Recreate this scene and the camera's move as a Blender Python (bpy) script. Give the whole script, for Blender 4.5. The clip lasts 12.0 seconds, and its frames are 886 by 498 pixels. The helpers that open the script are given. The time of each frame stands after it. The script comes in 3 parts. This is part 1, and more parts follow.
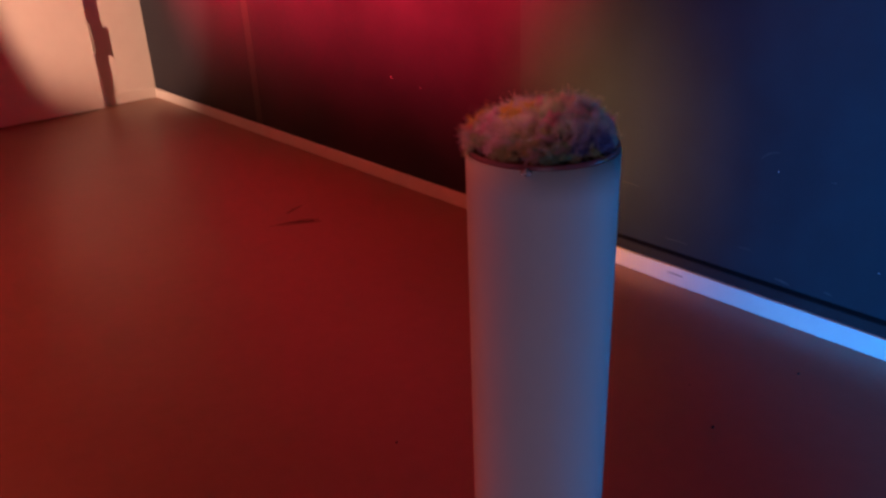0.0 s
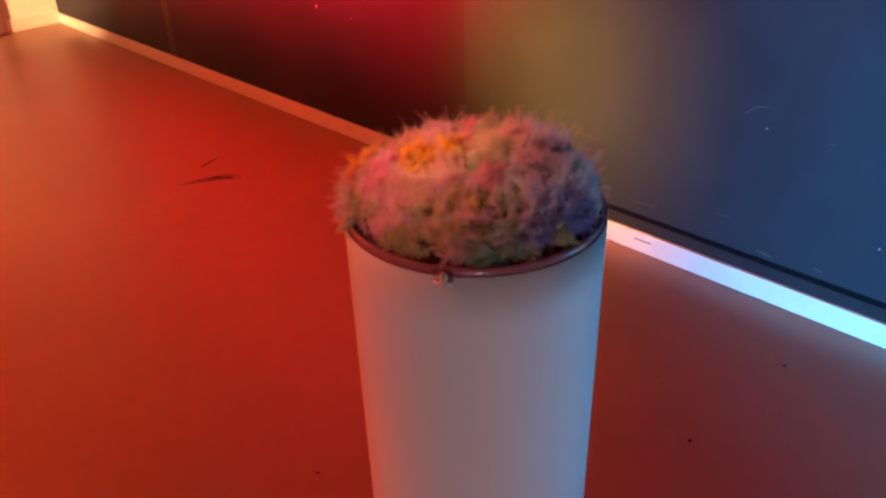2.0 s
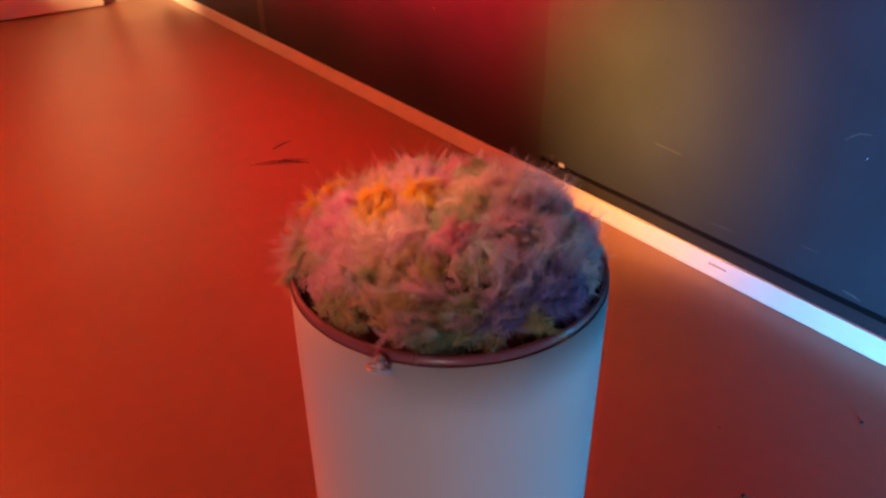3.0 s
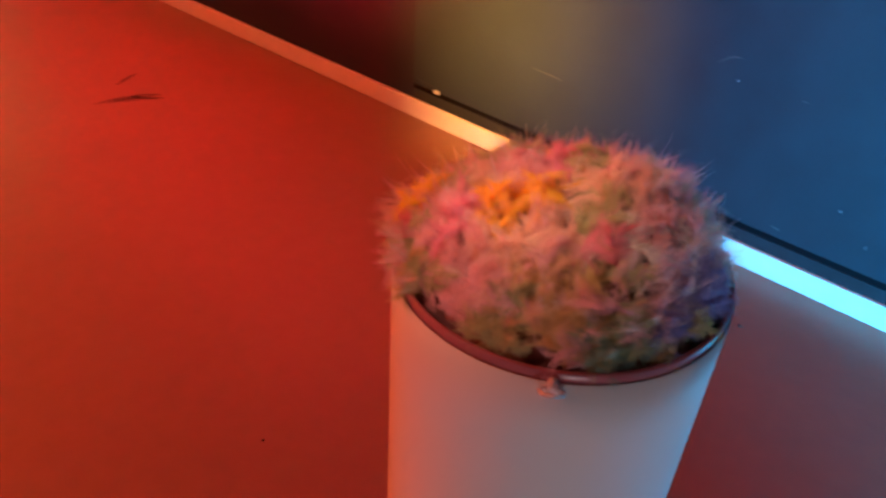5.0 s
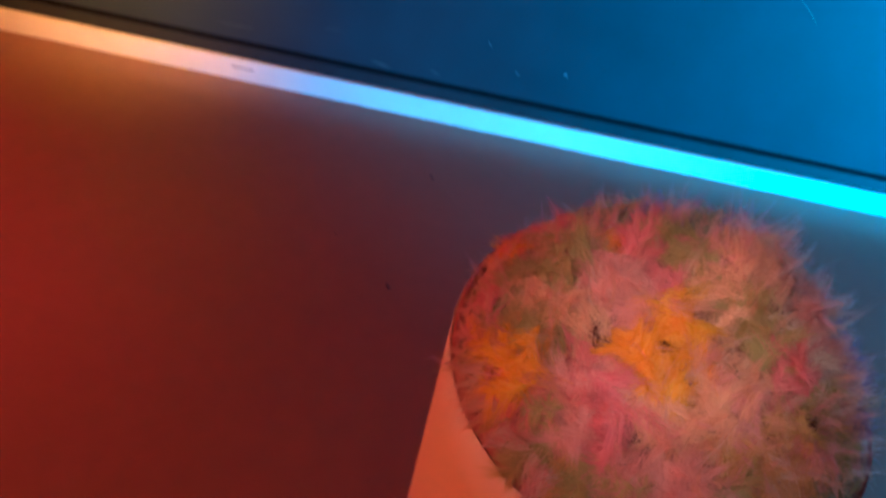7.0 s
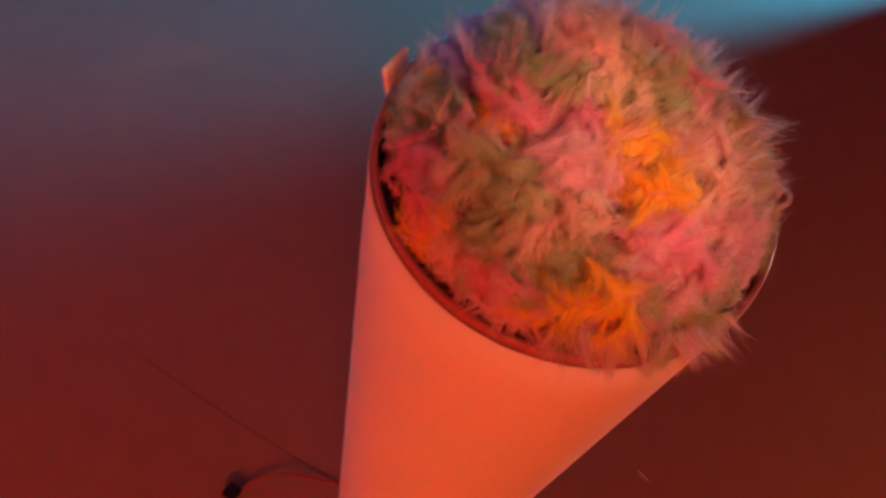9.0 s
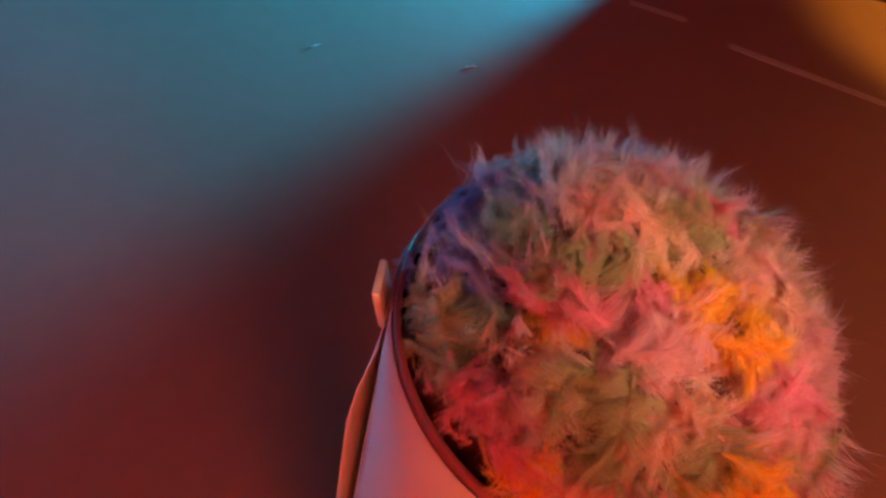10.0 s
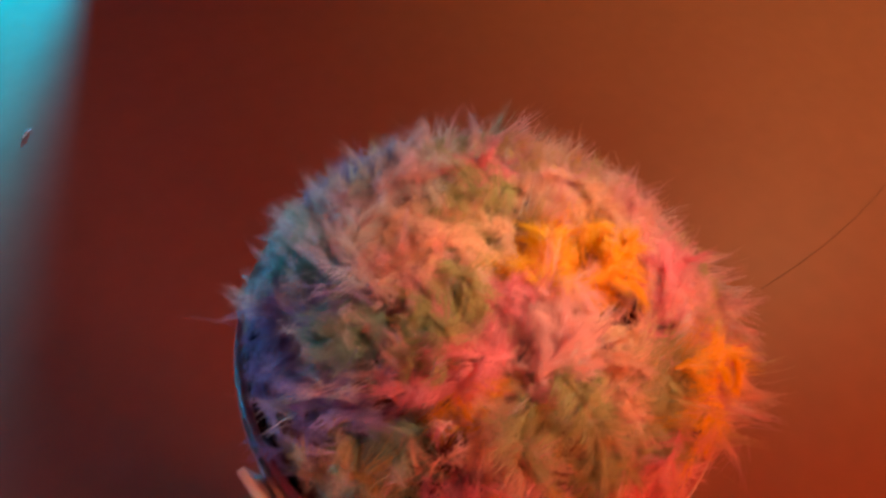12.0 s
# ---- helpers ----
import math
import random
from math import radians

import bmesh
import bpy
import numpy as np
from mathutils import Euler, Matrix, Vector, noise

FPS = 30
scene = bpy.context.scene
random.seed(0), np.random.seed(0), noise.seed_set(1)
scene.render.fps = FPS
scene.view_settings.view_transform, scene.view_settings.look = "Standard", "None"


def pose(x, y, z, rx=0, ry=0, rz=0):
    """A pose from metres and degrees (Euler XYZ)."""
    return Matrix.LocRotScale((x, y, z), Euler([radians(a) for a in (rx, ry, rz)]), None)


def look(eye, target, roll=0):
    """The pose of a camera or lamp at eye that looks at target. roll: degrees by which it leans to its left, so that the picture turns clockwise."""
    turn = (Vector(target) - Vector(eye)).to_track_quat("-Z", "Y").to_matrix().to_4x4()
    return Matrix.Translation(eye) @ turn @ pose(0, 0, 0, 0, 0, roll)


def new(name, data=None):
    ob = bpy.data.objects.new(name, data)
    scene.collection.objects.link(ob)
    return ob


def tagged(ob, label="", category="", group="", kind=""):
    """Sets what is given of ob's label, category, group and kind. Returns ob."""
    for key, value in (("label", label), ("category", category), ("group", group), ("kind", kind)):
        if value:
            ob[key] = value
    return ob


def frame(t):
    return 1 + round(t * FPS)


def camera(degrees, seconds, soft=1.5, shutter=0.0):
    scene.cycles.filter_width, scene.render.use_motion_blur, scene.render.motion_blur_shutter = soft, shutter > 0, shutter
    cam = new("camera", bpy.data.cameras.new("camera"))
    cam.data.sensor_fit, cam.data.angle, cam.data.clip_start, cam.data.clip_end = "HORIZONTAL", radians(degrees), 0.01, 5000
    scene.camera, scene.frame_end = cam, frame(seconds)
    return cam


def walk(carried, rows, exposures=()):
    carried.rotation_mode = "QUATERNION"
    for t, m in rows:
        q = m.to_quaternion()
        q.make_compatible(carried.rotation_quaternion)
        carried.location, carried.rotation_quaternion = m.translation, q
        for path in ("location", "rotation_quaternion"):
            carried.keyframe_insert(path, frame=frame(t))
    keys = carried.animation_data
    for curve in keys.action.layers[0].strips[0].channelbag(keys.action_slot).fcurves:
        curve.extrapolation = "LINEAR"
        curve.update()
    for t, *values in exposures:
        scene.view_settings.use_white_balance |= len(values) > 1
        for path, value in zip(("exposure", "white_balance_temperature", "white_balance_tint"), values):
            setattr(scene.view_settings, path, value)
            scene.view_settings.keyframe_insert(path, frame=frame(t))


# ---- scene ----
cam = camera(59.53, 12.0, soft=2.5, shutter=0.5)

# seconds, eye, yaw, pitch, roll
PATH = [
    (0, -0.8307, -0.7372, 1.5556, -40.51, -24.18, -2.45),
    (0.5, -0.7249, -0.6474, 1.5454, -41.68, -27.41, -2.75),
    (1, -0.6053, -0.5123, 1.5488, -44.42, -28.43, -2.63),
    (1.5, -0.5303, -0.4346, 1.5403, -45.29, -29.50, -2.50),
    (2, -0.4384, -0.4118, 1.5321, -44.02, -30.43, -2.02),
    (2.5, -0.3324, -0.3831, 1.5403, -39.60, -30.80, -1.26),
    (2.7, -0.2952, -0.3786, 1.5196, -37.37, -30.72, -1.13),
    (4.3, -0.2782, -0.3439, 1.5215, -37.53, -34.29, 1.55),
    (4.5, -0.3090, -0.3114, 1.5240, -40.36, -34.81, 1.66),
    (5, -0.3769, -0.1972, 1.5354, -51.55, -36.72, 3.78),
    (5.5, -0.4112, -0.0721, 1.5338, -62.80, -38.70, 6.26),
    (6, -0.4098, -0.0022, 1.5225, -71.08, -38.98, 10.00),
    (6.5, -0.3451, 0.0663, 1.5307, -80.75, -38.95, 8.76),
    (7, -0.2693, 0.1295, 1.5443, -90.49, -44.95, 12.20),
    (7.2, -0.2443, 0.1523, 1.5375, -98.44, -49.65, 16.69),
    (8.8, -0.0487, 0.2748, 1.5558, -153.75, -60.56, 13.36),
    (9, -0.0331, 0.2698, 1.5601, -160.38, -60.03, 15.59),
    (9.2, -0.0033, 0.2596, 1.5495, -166.06, -59.36, 16.68),
    (9.5, 0.0464, 0.2432, 1.5600, -169.27, -58.13, 13.10),
    (10, 0.1074, 0.2103, 1.5470, -183.28, -53.84, 15.10),
    (10.5, 0.1478, 0.1842, 1.5402, -195.25, -54.07, 13.32),
    (11, 0.1957, 0.1653, 1.5483, -205.68, -55.01, 7.15),
    (11.5, 0.1670, 0.1349, 1.5499, -215.98, -55.80, 2.51),
    (12, 0.1319, 0.1144, 1.5418, -222.14, -55.83, 4.19),
]


def view(x, y, z, yaw, pitch, roll):
    a, b = radians(yaw), radians(pitch)
    ahead = Vector((-math.sin(a) * math.cos(b), math.cos(a) * math.cos(b), math.sin(b)))
    eye = Vector((x, y, z))
    return look(eye, eye + ahead, roll)


walk(cam, [(t, view(*row)) for t, *row in PATH], exposures=[
    (0.0, -1.65, 5350, 40), (0.8, -1.08, 5650, 35), (1.4, -0.25, 6700, 27), (2.0, -0.12, 7500, 30), (2.7, -0.08, 7300, 25), (4.3, 0.1, 5800, 14), (5.0, 0.05, 6600, 11), (5.5, 0.0, 6800, 8), (6.0, -0.1, 6400, 3),
    (6.5, -0.2, 5900, 2), (7.2, -0.55, 5500, 5), (8.8, -0.05, 7400, 18), (9.2, -0.05, 7400, 18), (10.0, 0.05, 6800, 6), (10.5, 0.22, 6350, -4), (11.5, 0.47, 6750, -16), (12.0, 0.52, 7000, -19)])

# ---------------------------------------------------------------- light
RIM = 1.22          # top of the white wrap
TUBE = 0.1137       # radius of the post
WALL = 1.874        # face of the dark wall
END = 6.41          # face of the end wall
SKIRT = 0.083

world = bpy.data.worlds.new("dim_room")
scene.world = world
world.use_nodes = True
world.node_tree.nodes["Background"].inputs["Color"].default_value = (0.5, 0.12, 0.1, 1)
world.node_tree.nodes["Background"].inputs["Strength"].default_value = 0.0


def spot(name, eye, target, colour, watts, degrees, blend, radius):
    data = bpy.data.lights.new(name, "SPOT")
    data.color, data.energy, data.spot_size, data.spot_blend, data.shadow_soft_size = colour, watts, radians(degrees), blend, radius
    ob = new(name, data)
    ob.matrix_world = look(eye, target)
    return ob


def area(name, eye, target, colour, watts, size):
    data = bpy.data.lights.new(name, "AREA")
    data.color, data.energy, data.shape, data.size = colour, watts, "DISK", size
    ob = new(name, data)
    ob.matrix_world = look(eye, target)
    return ob


RED = (0.97, 0.112, 0.03)
area("red_lamp", (-1.4, 3.3, 2.75), (0.0, 0.8, 0.0), RED, 195, 2.2)
for y in (2.3, 3.25, 4.2, 5.15):
    spot("red_wall_lamp", (0.2, y + 0.1, 2.75), (WALL, y, 1.80), (1.0, 0.018, 0.020), 11500, 56, 0.85, 0.12)
spot("yellow_wall_lamp", (-0.7, 1.75, 2.45), (WALL, 1.33, 0.62), (1.0, 0.37, 0.05), 5800, 16, 1.0, 0.42)
spot("yellow_end_lamp", (-3.0, 3.4, 2.1), (2.0, END, 1.05), (1.0, 0.50, 0.2), 5200, 28, 0.7, 0.012)
spot("blue_floor_lamp", (-1.30, -3.58, 0.28), (WALL, -1.5, 0.5), (0.0, 0.46, 1.0), 5200, 70, 1.0, 0.12)
# Two unseen low spots, added to fill the post's sides while sparing the floor.
spot("blue_post_fill", (1.5, -1.6, 0.30), (0.0, 0.0, 0.80), (0.0, 0.42, 0.90), 66, 36, 0.6, 0.12)
spot("cool_post_fill", (-1.75, -1.8, 0.30), (0.0, 0.0, 0.85), (0.74, 0.62, 0.68), 62, 32, 0.6, 0.16)
# Added fill for the feathers alone, its cone too narrow to spill.
spot("mound_fill", (-1.3, 0.7, 2.9), (0.0, 0.0, 1.245), (1.0, 0.57, 0.42), 265, 5.1, 1.0, 0.05)
spot("yellow_floor_lamp", (-2.3, -2.2, 1.3), (-1.72, -2.36, 0.0), (1.0, 0.42, 0.05), 130, 44, 0.6, 0.06)
spot("warm_floor_lamp", (-2.9, -0.5, 2.8), (-2.3, -0.6, 0.0), (1.0, 0.42, 0.20), 150, 66, 1.0, 0.25)

# ---------------------------------------------------------------- materials


def material(name, colour, rough=0.5, metal=0.0, vary=0.15, scale=20.0, bump=0.0, bump_scale=200.0, spec=0.5, second=None, stretch=(1, 1, 1)):
    """A paint or fabric whose tone drifts at two scales, with a fine relief."""
    m = bpy.data.materials.new(name)
    m.use_nodes = True
    n, l = m.node_tree.nodes, m.node_tree.links
    b = n["Principled BSDF"]
    b.inputs["Metallic"].default_value = metal
    b.inputs["Specular IOR Level"].default_value = spec
    co = n.new("ShaderNodeTexCoord")
    mp = n.new("ShaderNodeMapping")
    mp.inputs["Scale"].default_value = stretch
    l.new(co.outputs["Object"], mp.inputs["Vector"])
    big, fine = n.new("ShaderNodeTexNoise"), n.new("ShaderNodeTexNoise")
    big.inputs["Scale"].default_value, big.inputs["Detail"].default_value = scale / 8, 4
    fine.inputs["Scale"].default_value, fine.inputs["Detail"].default_value = scale, 6
    for t in (big, fine):
        l.new(mp.outputs["Vector"], t.inputs["Vector"])
    both = n.new("ShaderNodeMath")
    both.operation = "ADD"
    l.new(big.outputs["Fac"], both.inputs[0])
    l.new(fine.outputs["Fac"], both.inputs[1])
    ramp = n.new("ShaderNodeMapRange")
    ramp.inputs["From Min"].default_value, ramp.inputs["From Max"].default_value = 0.7, 1.3
    l.new(both.outputs[0], ramp.inputs["Value"])
    mix = n.new("ShaderNodeMix")
    mix.data_type = "RGBA"
    low = second or tuple(c * (1 - vary) for c in colour)
    high = colour if second else tuple(min(1, c * (1 + vary)) for c in colour)
    mix.inputs["A"].default_value, mix.inputs["B"].default_value = (*low, 1), (*high, 1)
    l.new(ramp.outputs["Result"], mix.inputs["Factor"])
    l.new(mix.outputs["Result"], b.inputs["Base Color"])
    r = n.new("ShaderNodeMapRange")
    r.inputs["To Min"].default_value, r.inputs["To Max"].default_value = rough * 0.88, min(1, rough * 1.12)
    l.new(fine.outputs["Fac"], r.inputs["Value"])
    l.new(r.outputs["Result"], b.inputs["Roughness"])
    if bump:
        t, k = n.new("ShaderNodeTexNoise"), n.new("ShaderNodeBump")
        t.inputs["Scale"].default_value, t.inputs["Detail"].default_value = bump_scale, 3
        l.new(mp.outputs["Vector"], t.inputs["Vector"])
        k.inputs["Strength"].default_value, k.inputs["Distance"].default_value = bump, 0.002
        l.new(t.outputs["Fac"], k.inputs["Height"])
        l.new(k.outputs["Normal"], b.inputs["Normal"])
    return m


def clear(name, colour, rough=0.03, ior=1.49):
    m = bpy.data.materials.new(name)
    m.use_nodes = True
    b = m.node_tree.nodes["Principled BSDF"]
    b.inputs["Base Color"].default_value = (*colour, 1)
    b.inputs["Transmission Weight"].default_value = 1
    b.inputs["Roughness"].default_value, b.inputs["IOR"].default_value = rough, ior
    return m


def down(name, colour):
    """Dyed down: matt, with light passing through the thin barbs, each one a little off the dye's tone."""
    m = bpy.data.materials.new(name)
    m.use_nodes = True
    n, l = m.node_tree.nodes, m.node_tree.links
    n.remove(n["Principled BSDF"])
    info, geo = n.new("ShaderNodeObjectInfo"), n.new("ShaderNodeNewGeometry")
    hue = n.new("ShaderNodeHueSaturation")
    hue.inputs["Color"].default_value = (*colour, 1)
    for src, sock, lo, hi in ((geo.outputs["Random Per Island"], "Value", 0.86, 1.12), (info.outputs["Random"], "Hue", 0.485, 0.515),
                              (geo.outputs["Random Per Island"], "Saturation", 1.1, 0.75)):
        r = n.new("ShaderNodeMapRange")
        r.inputs["To Min"].default_value, r.inputs["To Max"].default_value = lo, hi
        l.new(src, r.inputs["Value"])
        l.new(r.outputs["Result"], hue.inputs[sock])
    d, t, mx = n.new("ShaderNodeBsdfDiffuse"), n.new("ShaderNodeBsdfTranslucent"), n.new("ShaderNodeMixShader")
    mx.inputs["Fac"].default_value = 0.62
    l.new(hue.outputs["Color"], d.inputs["Color"])
    l.new(hue.outputs["Color"], t.inputs["Color"])
    l.new(d.outputs[0], mx.inputs[1])
    l.new(t.outputs[0], mx.inputs[2])
    l.new(mx.outputs[0], n["Material Output"].inputs["Surface"])
    return m


M_FLOOR = material("brown_vinyl", (0.30, 0.175, 0.12), 0.42, 0, 0.06, 16, 0.04, 260, 0.45)
M_WALL = material("black_satin_paint", (0.018, 0.021, 0.036), 0.55, 0, 0.15, 6, 0.03, 60, 0.35)
M_PANEL = material("navy_panel", (0.018, 0.033, 0.046), 0.55, 0, 0.15, 6, 0.03, 60, 0.35)
M_WHITE = material("white_gloss_paint", (0.80, 0.78, 0.75), 0.4, 0, 0.05, 12, 0.04, 120)
M_DOOR = material("white_door_paint", (0.78, 0.75, 0.70), 0.45, 0, 0.04, 6, 0.03, 80)
M_PAPER = material("white_card", (0.80, 0.80, 0.80), 0.55, 0, 0.03, 5, 0.03, 300, 0.4)
M_TAPE_SLIT = material("white_tape_and_slit", (0.82, 0.82, 0.80), 0.35, 0, 0.05, 60)
M_CEIL = material("dark_ceiling_paint", (0.05, 0.05, 0.055), 0.8, 0, 0.1, 5)
M_FAR = material("dark_wall_paint", (0.06, 0.055, 0.055), 0.7, 0, 0.1, 5)
M_SCUFF = material("black_rubber_scuff", (0.018, 0.015, 0.015), 0.6, 0, 0.3, 200)
M_SCRATCH = material("pale_scratch", (0.085, 0.085, 0.085), 0.6, 0, 0.2, 100)
M_STEEL = material("brushed_steel", (0.7, 0.68, 0.65), 0.3, 1, 0.1, 100)
M_LEDGE = material("dark_ledge_paint", (0.012, 0.020, 0.027), 0.55, 0, 0.2, 12)
# Near-black for the shadow line under the panel's lower edge.
M_PANEL_SHADE = material("panel_shade_black", (0.004, 0.004, 0.006), 0.9, 0, 0.1, 90, spec=0.1)
M_BLACK = material("black_plastic", (0.012, 0.012, 0.014), 0.35, 0, 0.1, 90)
M_WIRE = material("red_wire", (0.35, 0.03, 0.025), 0.4, 0, 0.1, 90)
M_LINE = material("floor_tape", (0.50, 0.44, 0.34), 0.6, 0, 0.12, 60)
M_HAIR = material("brown_hair", (0.06, 0.025, 0.015), 0.5, 0, 0.2, 90)
M_LINT = material("white_lint", (0.8, 0.78, 0.78), 0.9, 0, 0.1, 300)
# Down filling; its dark maroon holds the shade of the hollows between plumes.
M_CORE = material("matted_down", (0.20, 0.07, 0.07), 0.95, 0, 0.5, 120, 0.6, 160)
M_ACRYL = clear("clear_acrylic", (1.0, 0.97, 0.97))
M_SAWN = clear("frosted_acrylic", (0.56, 0.17, 0.20), 0.3)
M_SAWN.node_tree.nodes["Principled BSDF"].inputs["Transmission Weight"].default_value = 0.4
M_BEAD = clear("clear_gel", (1.0, 0.95, 0.95), 0.2, 1.4)
M_BEAD.node_tree.nodes["Principled BSDF"].inputs["Transmission Weight"].default_value = 0.5

# ---------------------------------------------------------------- building helpers


def thing(name, place, label, category, kind="", group=""):
    ob = new(name)
    ob.empty_display_size = 0.05
    ob.location = place
    return tagged(ob, label, category, group, kind)


def solid(name, bm, mat, smooth=False):
    me = bpy.data.meshes.new(name)
    bmesh.ops.recalc_face_normals(bm, faces=bm.faces)
    bm.to_mesh(me)
    bm.free()
    me.materials.append(mat)
    if smooth:
        me.shade_smooth()
    return new(name, me)


def part(name, bm, mat, parent, label="", smooth=False):
    """One mesh under a thing or a part, built in the parent's own axes."""
    ob = solid(name, bm, mat, smooth)
    ob.parent = parent
    if label:
        ob["label"] = label
    return ob


def box(x0, x1, y0, y1, z0, z1, bevel=0.0, bm=None):
    bm = bm or bmesh.new()
    made = bmesh.ops.create_cube(bm, size=1.0)["verts"]
    for v in made:
        v.co = ((x0 + x1) / 2 + v.co.x * (x1 - x0), (y0 + y1) / 2 + v.co.y * (y1 - y0), (z0 + z1) / 2 + v.co.z * (z1 - z0))
    if bevel:
        edges = list({e for v in made for e in v.link_edges})
        bmesh.ops.bevel(bm, geom=edges, offset=bevel, segments=2, affect="EDGES", profile=0.6)
    return bm


def lathe(profile, steps=96, a0=0.0, a1=360.0):
    """A closed profile of (radius, height) turned about z."""
    bm = bmesh.new()
    full = a1 - a0 >= 360
    rings = []
    for i in range(steps if full else steps + 1):
        a = radians(a0 + (a1 - a0) * i / steps)
        rings.append([bm.verts.new((r * math.cos(a), r * math.sin(a), z)) for r, z in profile])
    n = len(rings)
    for i in range(n if full else n - 1):
        p, q = rings[i], rings[(i + 1) % n]
        for k in range(len(profile)):
            j = (k + 1) % len(profile)
            bm.faces.new((p[k], q[k], q[j], p[j]))
    if not full:
        bm.faces.new(rings[0])
        bm.faces.new(rings[-1])
    return bm


def tube(points, radius, sides=6, bm=None, taper=1.0):
    """A round strand through the points."""
    bm = bm or bmesh.new()
    rings = []
    pts = [Vector(p) for p in points]
    for i, p in enumerate(pts):
        d = (pts[min(i + 1, len(pts) - 1)] - pts[max(i - 1, 0)]).normalized()
        u = d.orthogonal().normalized()
        w = d.cross(u)
        r = radius * (1 + (taper - 1) * i / (len(pts) - 1))
        rings.append([bm.verts.new(p + r * (u * math.cos(6.2832 * k / sides) + w * math.sin(6.2832 * k / sides))) for k in range(sides)])
    for a, b in zip(rings, rings[1:]):
        for k in range(sides):
            bm.faces.new((a[k], a[(k + 1) % sides], b[(k + 1) % sides], b[k]))
    bm.faces.new(rings[0])
    bm.faces.new(rings[-1])
    return bm


def stroke(points, width, up, lift, bm=None):
    """A thin raised mark through the points on a surface with the normal up, thinner at its ends."""
    bm = bm or bmesh.new()
    up = Vector(up)
    pts = [Vector(p) for p in points]
    rows = []
    for i, p in enumerate(pts):
        d = (pts[min(i + 1, len(pts) - 1)] - pts[max(i - 1, 0)]).normalized()
        s = d.cross(up).normalized()
        k = width / 2 * (0.25 + 0.75 * math.sin(math.pi * (0.06 + 0.88 * i / (len(pts) - 1))))
        rows.append([bm.verts.new(p + s * k), bm.verts.new(p - s * k), bm.verts.new(p + up * lift)])
    for a, b in zip(rows, rows[1:]):
        bm.faces.new((a[0], a[2], b[2], b[0]))
        bm.faces.new((a[2], a[1], b[1], b[2]))
        bm.faces.new((a[1], a[0], b[0], b[1]))
    bm.faces.new(rows[0])
    bm.faces.new(rows[-1])
    return bm


# ---------------------------------------------------------------- the room
W0, S0 = -3.6, -5.2
structure = lambda ob, label, category: tagged(ob, label, category, "", "structure")
structure(solid("floor", box(W0 - 0.15, WALL + 0.15, S0 - 0.15, END + 0.15, -0.12, 0.0), M_FLOOR), "brown vinyl floor with a soft sheen, scuffed", "floor")
structure(solid("ceiling", box(W0 - 0.15, WALL + 0.15, S0 - 0.15, END + 0.15, 3.0, 3.12), M_CEIL), "dark painted ceiling of the light room", "ceiling")
structure(solid("wall_east", box(WALL, WALL + 0.15, S0 - 0.15, END + 0.15, 0.0, 3.0), M_WALL), "black satin painted wall with small scratches", "wall")
structure(solid("wall_north", box(W0, WALL - 0.002, END, END + 0.15, 0.0, 3.0), M_DOOR), "white painted end wall beside a flush door", "wall")
structure(solid("wall_west", box(W0 - 0.15, W0, S0 - 0.15, END + 0.15, 0.0, 3.0), M_FAR), "plain dark painted wall closing the room", "wall")
structure(solid("wall_south", box(W0, WALL, S0 - 0.15, S0, 0.0, 3.0), M_FAR), "plain dark painted wall closing the room", "wall")
# Unseen blocker, added so its leaning edge cuts the yellow light on the door.
slanted_block = box(W0, -2.5, 3.786, 3.93, 0.0, 3.0)
for v in slanted_block.verts:
    v.co.x -= 0.22 * (v.co.z - 1.9) if v.co.x > -3 else 0.0
structure(solid("end_lamp_blocker", slanted_block, M_FAR), "unseen dark blocker with a leaning edge, cutting the end lamp", "wall")
# added, unseen: the blue lamp stands behind it, its corner cuts the beam
structure(solid("blue_lamp_blocker", box(W0, -0.6375, -2.60, -2.46, 0.0, 3.0), M_FAR), "unseen dark blocker cutting the blue lamp", "wall")

skirt_long = solid("baseboard_east", box(WALL - 0.015, WALL, S0, END - 0.001, 0.002, SKIRT, 0.003), M_WHITE)
structure(skirt_long, "white painted skirting board along the black wall", "skirting")
structure(solid("baseboard_north", box(1.44, WALL - 0.0155, END - 0.014, END, 0.002, SKIRT + 0.02, 0.003), M_DOOR), "white painted skirting board beside the door", "skirting")

door = thing("door_1", (0.86, END, 0), "white flush door standing slightly proud of wall", "door", "structure")
part("door_leaf", box(-0.98, 0.50, -0.10, -0.001, 0.008, 2.06, 0.004), M_DOOR, door)
hinge = part("hinge", box(0.500, 0.514, -0.112, -0.06, 0.49, 0.72, 0.003), M_STEEL, door, "bare steel hinge")
part("hinge_pin", tube([(0.512, -0.112, 0.485), (0.512, -0.112, 0.725)], 0.007, 10), M_STEEL, hinge)

panel = thing("wall_panel", (WALL, 0, 0), "large dark navy satin panel fixed above the skirting", "wall panel", "structure")
part("board", box(-0.008, -0.0005, S0 + 0.05, 1.80, 0.153, 2.6, 0.002), M_PANEL, panel)
part("ledge", box(-0.0045, -0.0005, S0 + 0.05, 1.80, SKIRT + 0.001, 0.129, 0.001), M_LEDGE, panel, "dark strip under the panel")
# The shadow below the board, laid in as a black strip.
part("panel_shade", box(-0.0025, -0.0005, S0 + 0.05, 1.80, 0.1295, 0.1525), M_PANEL_SHADE, panel, "black strip standing for the shade under the panel")

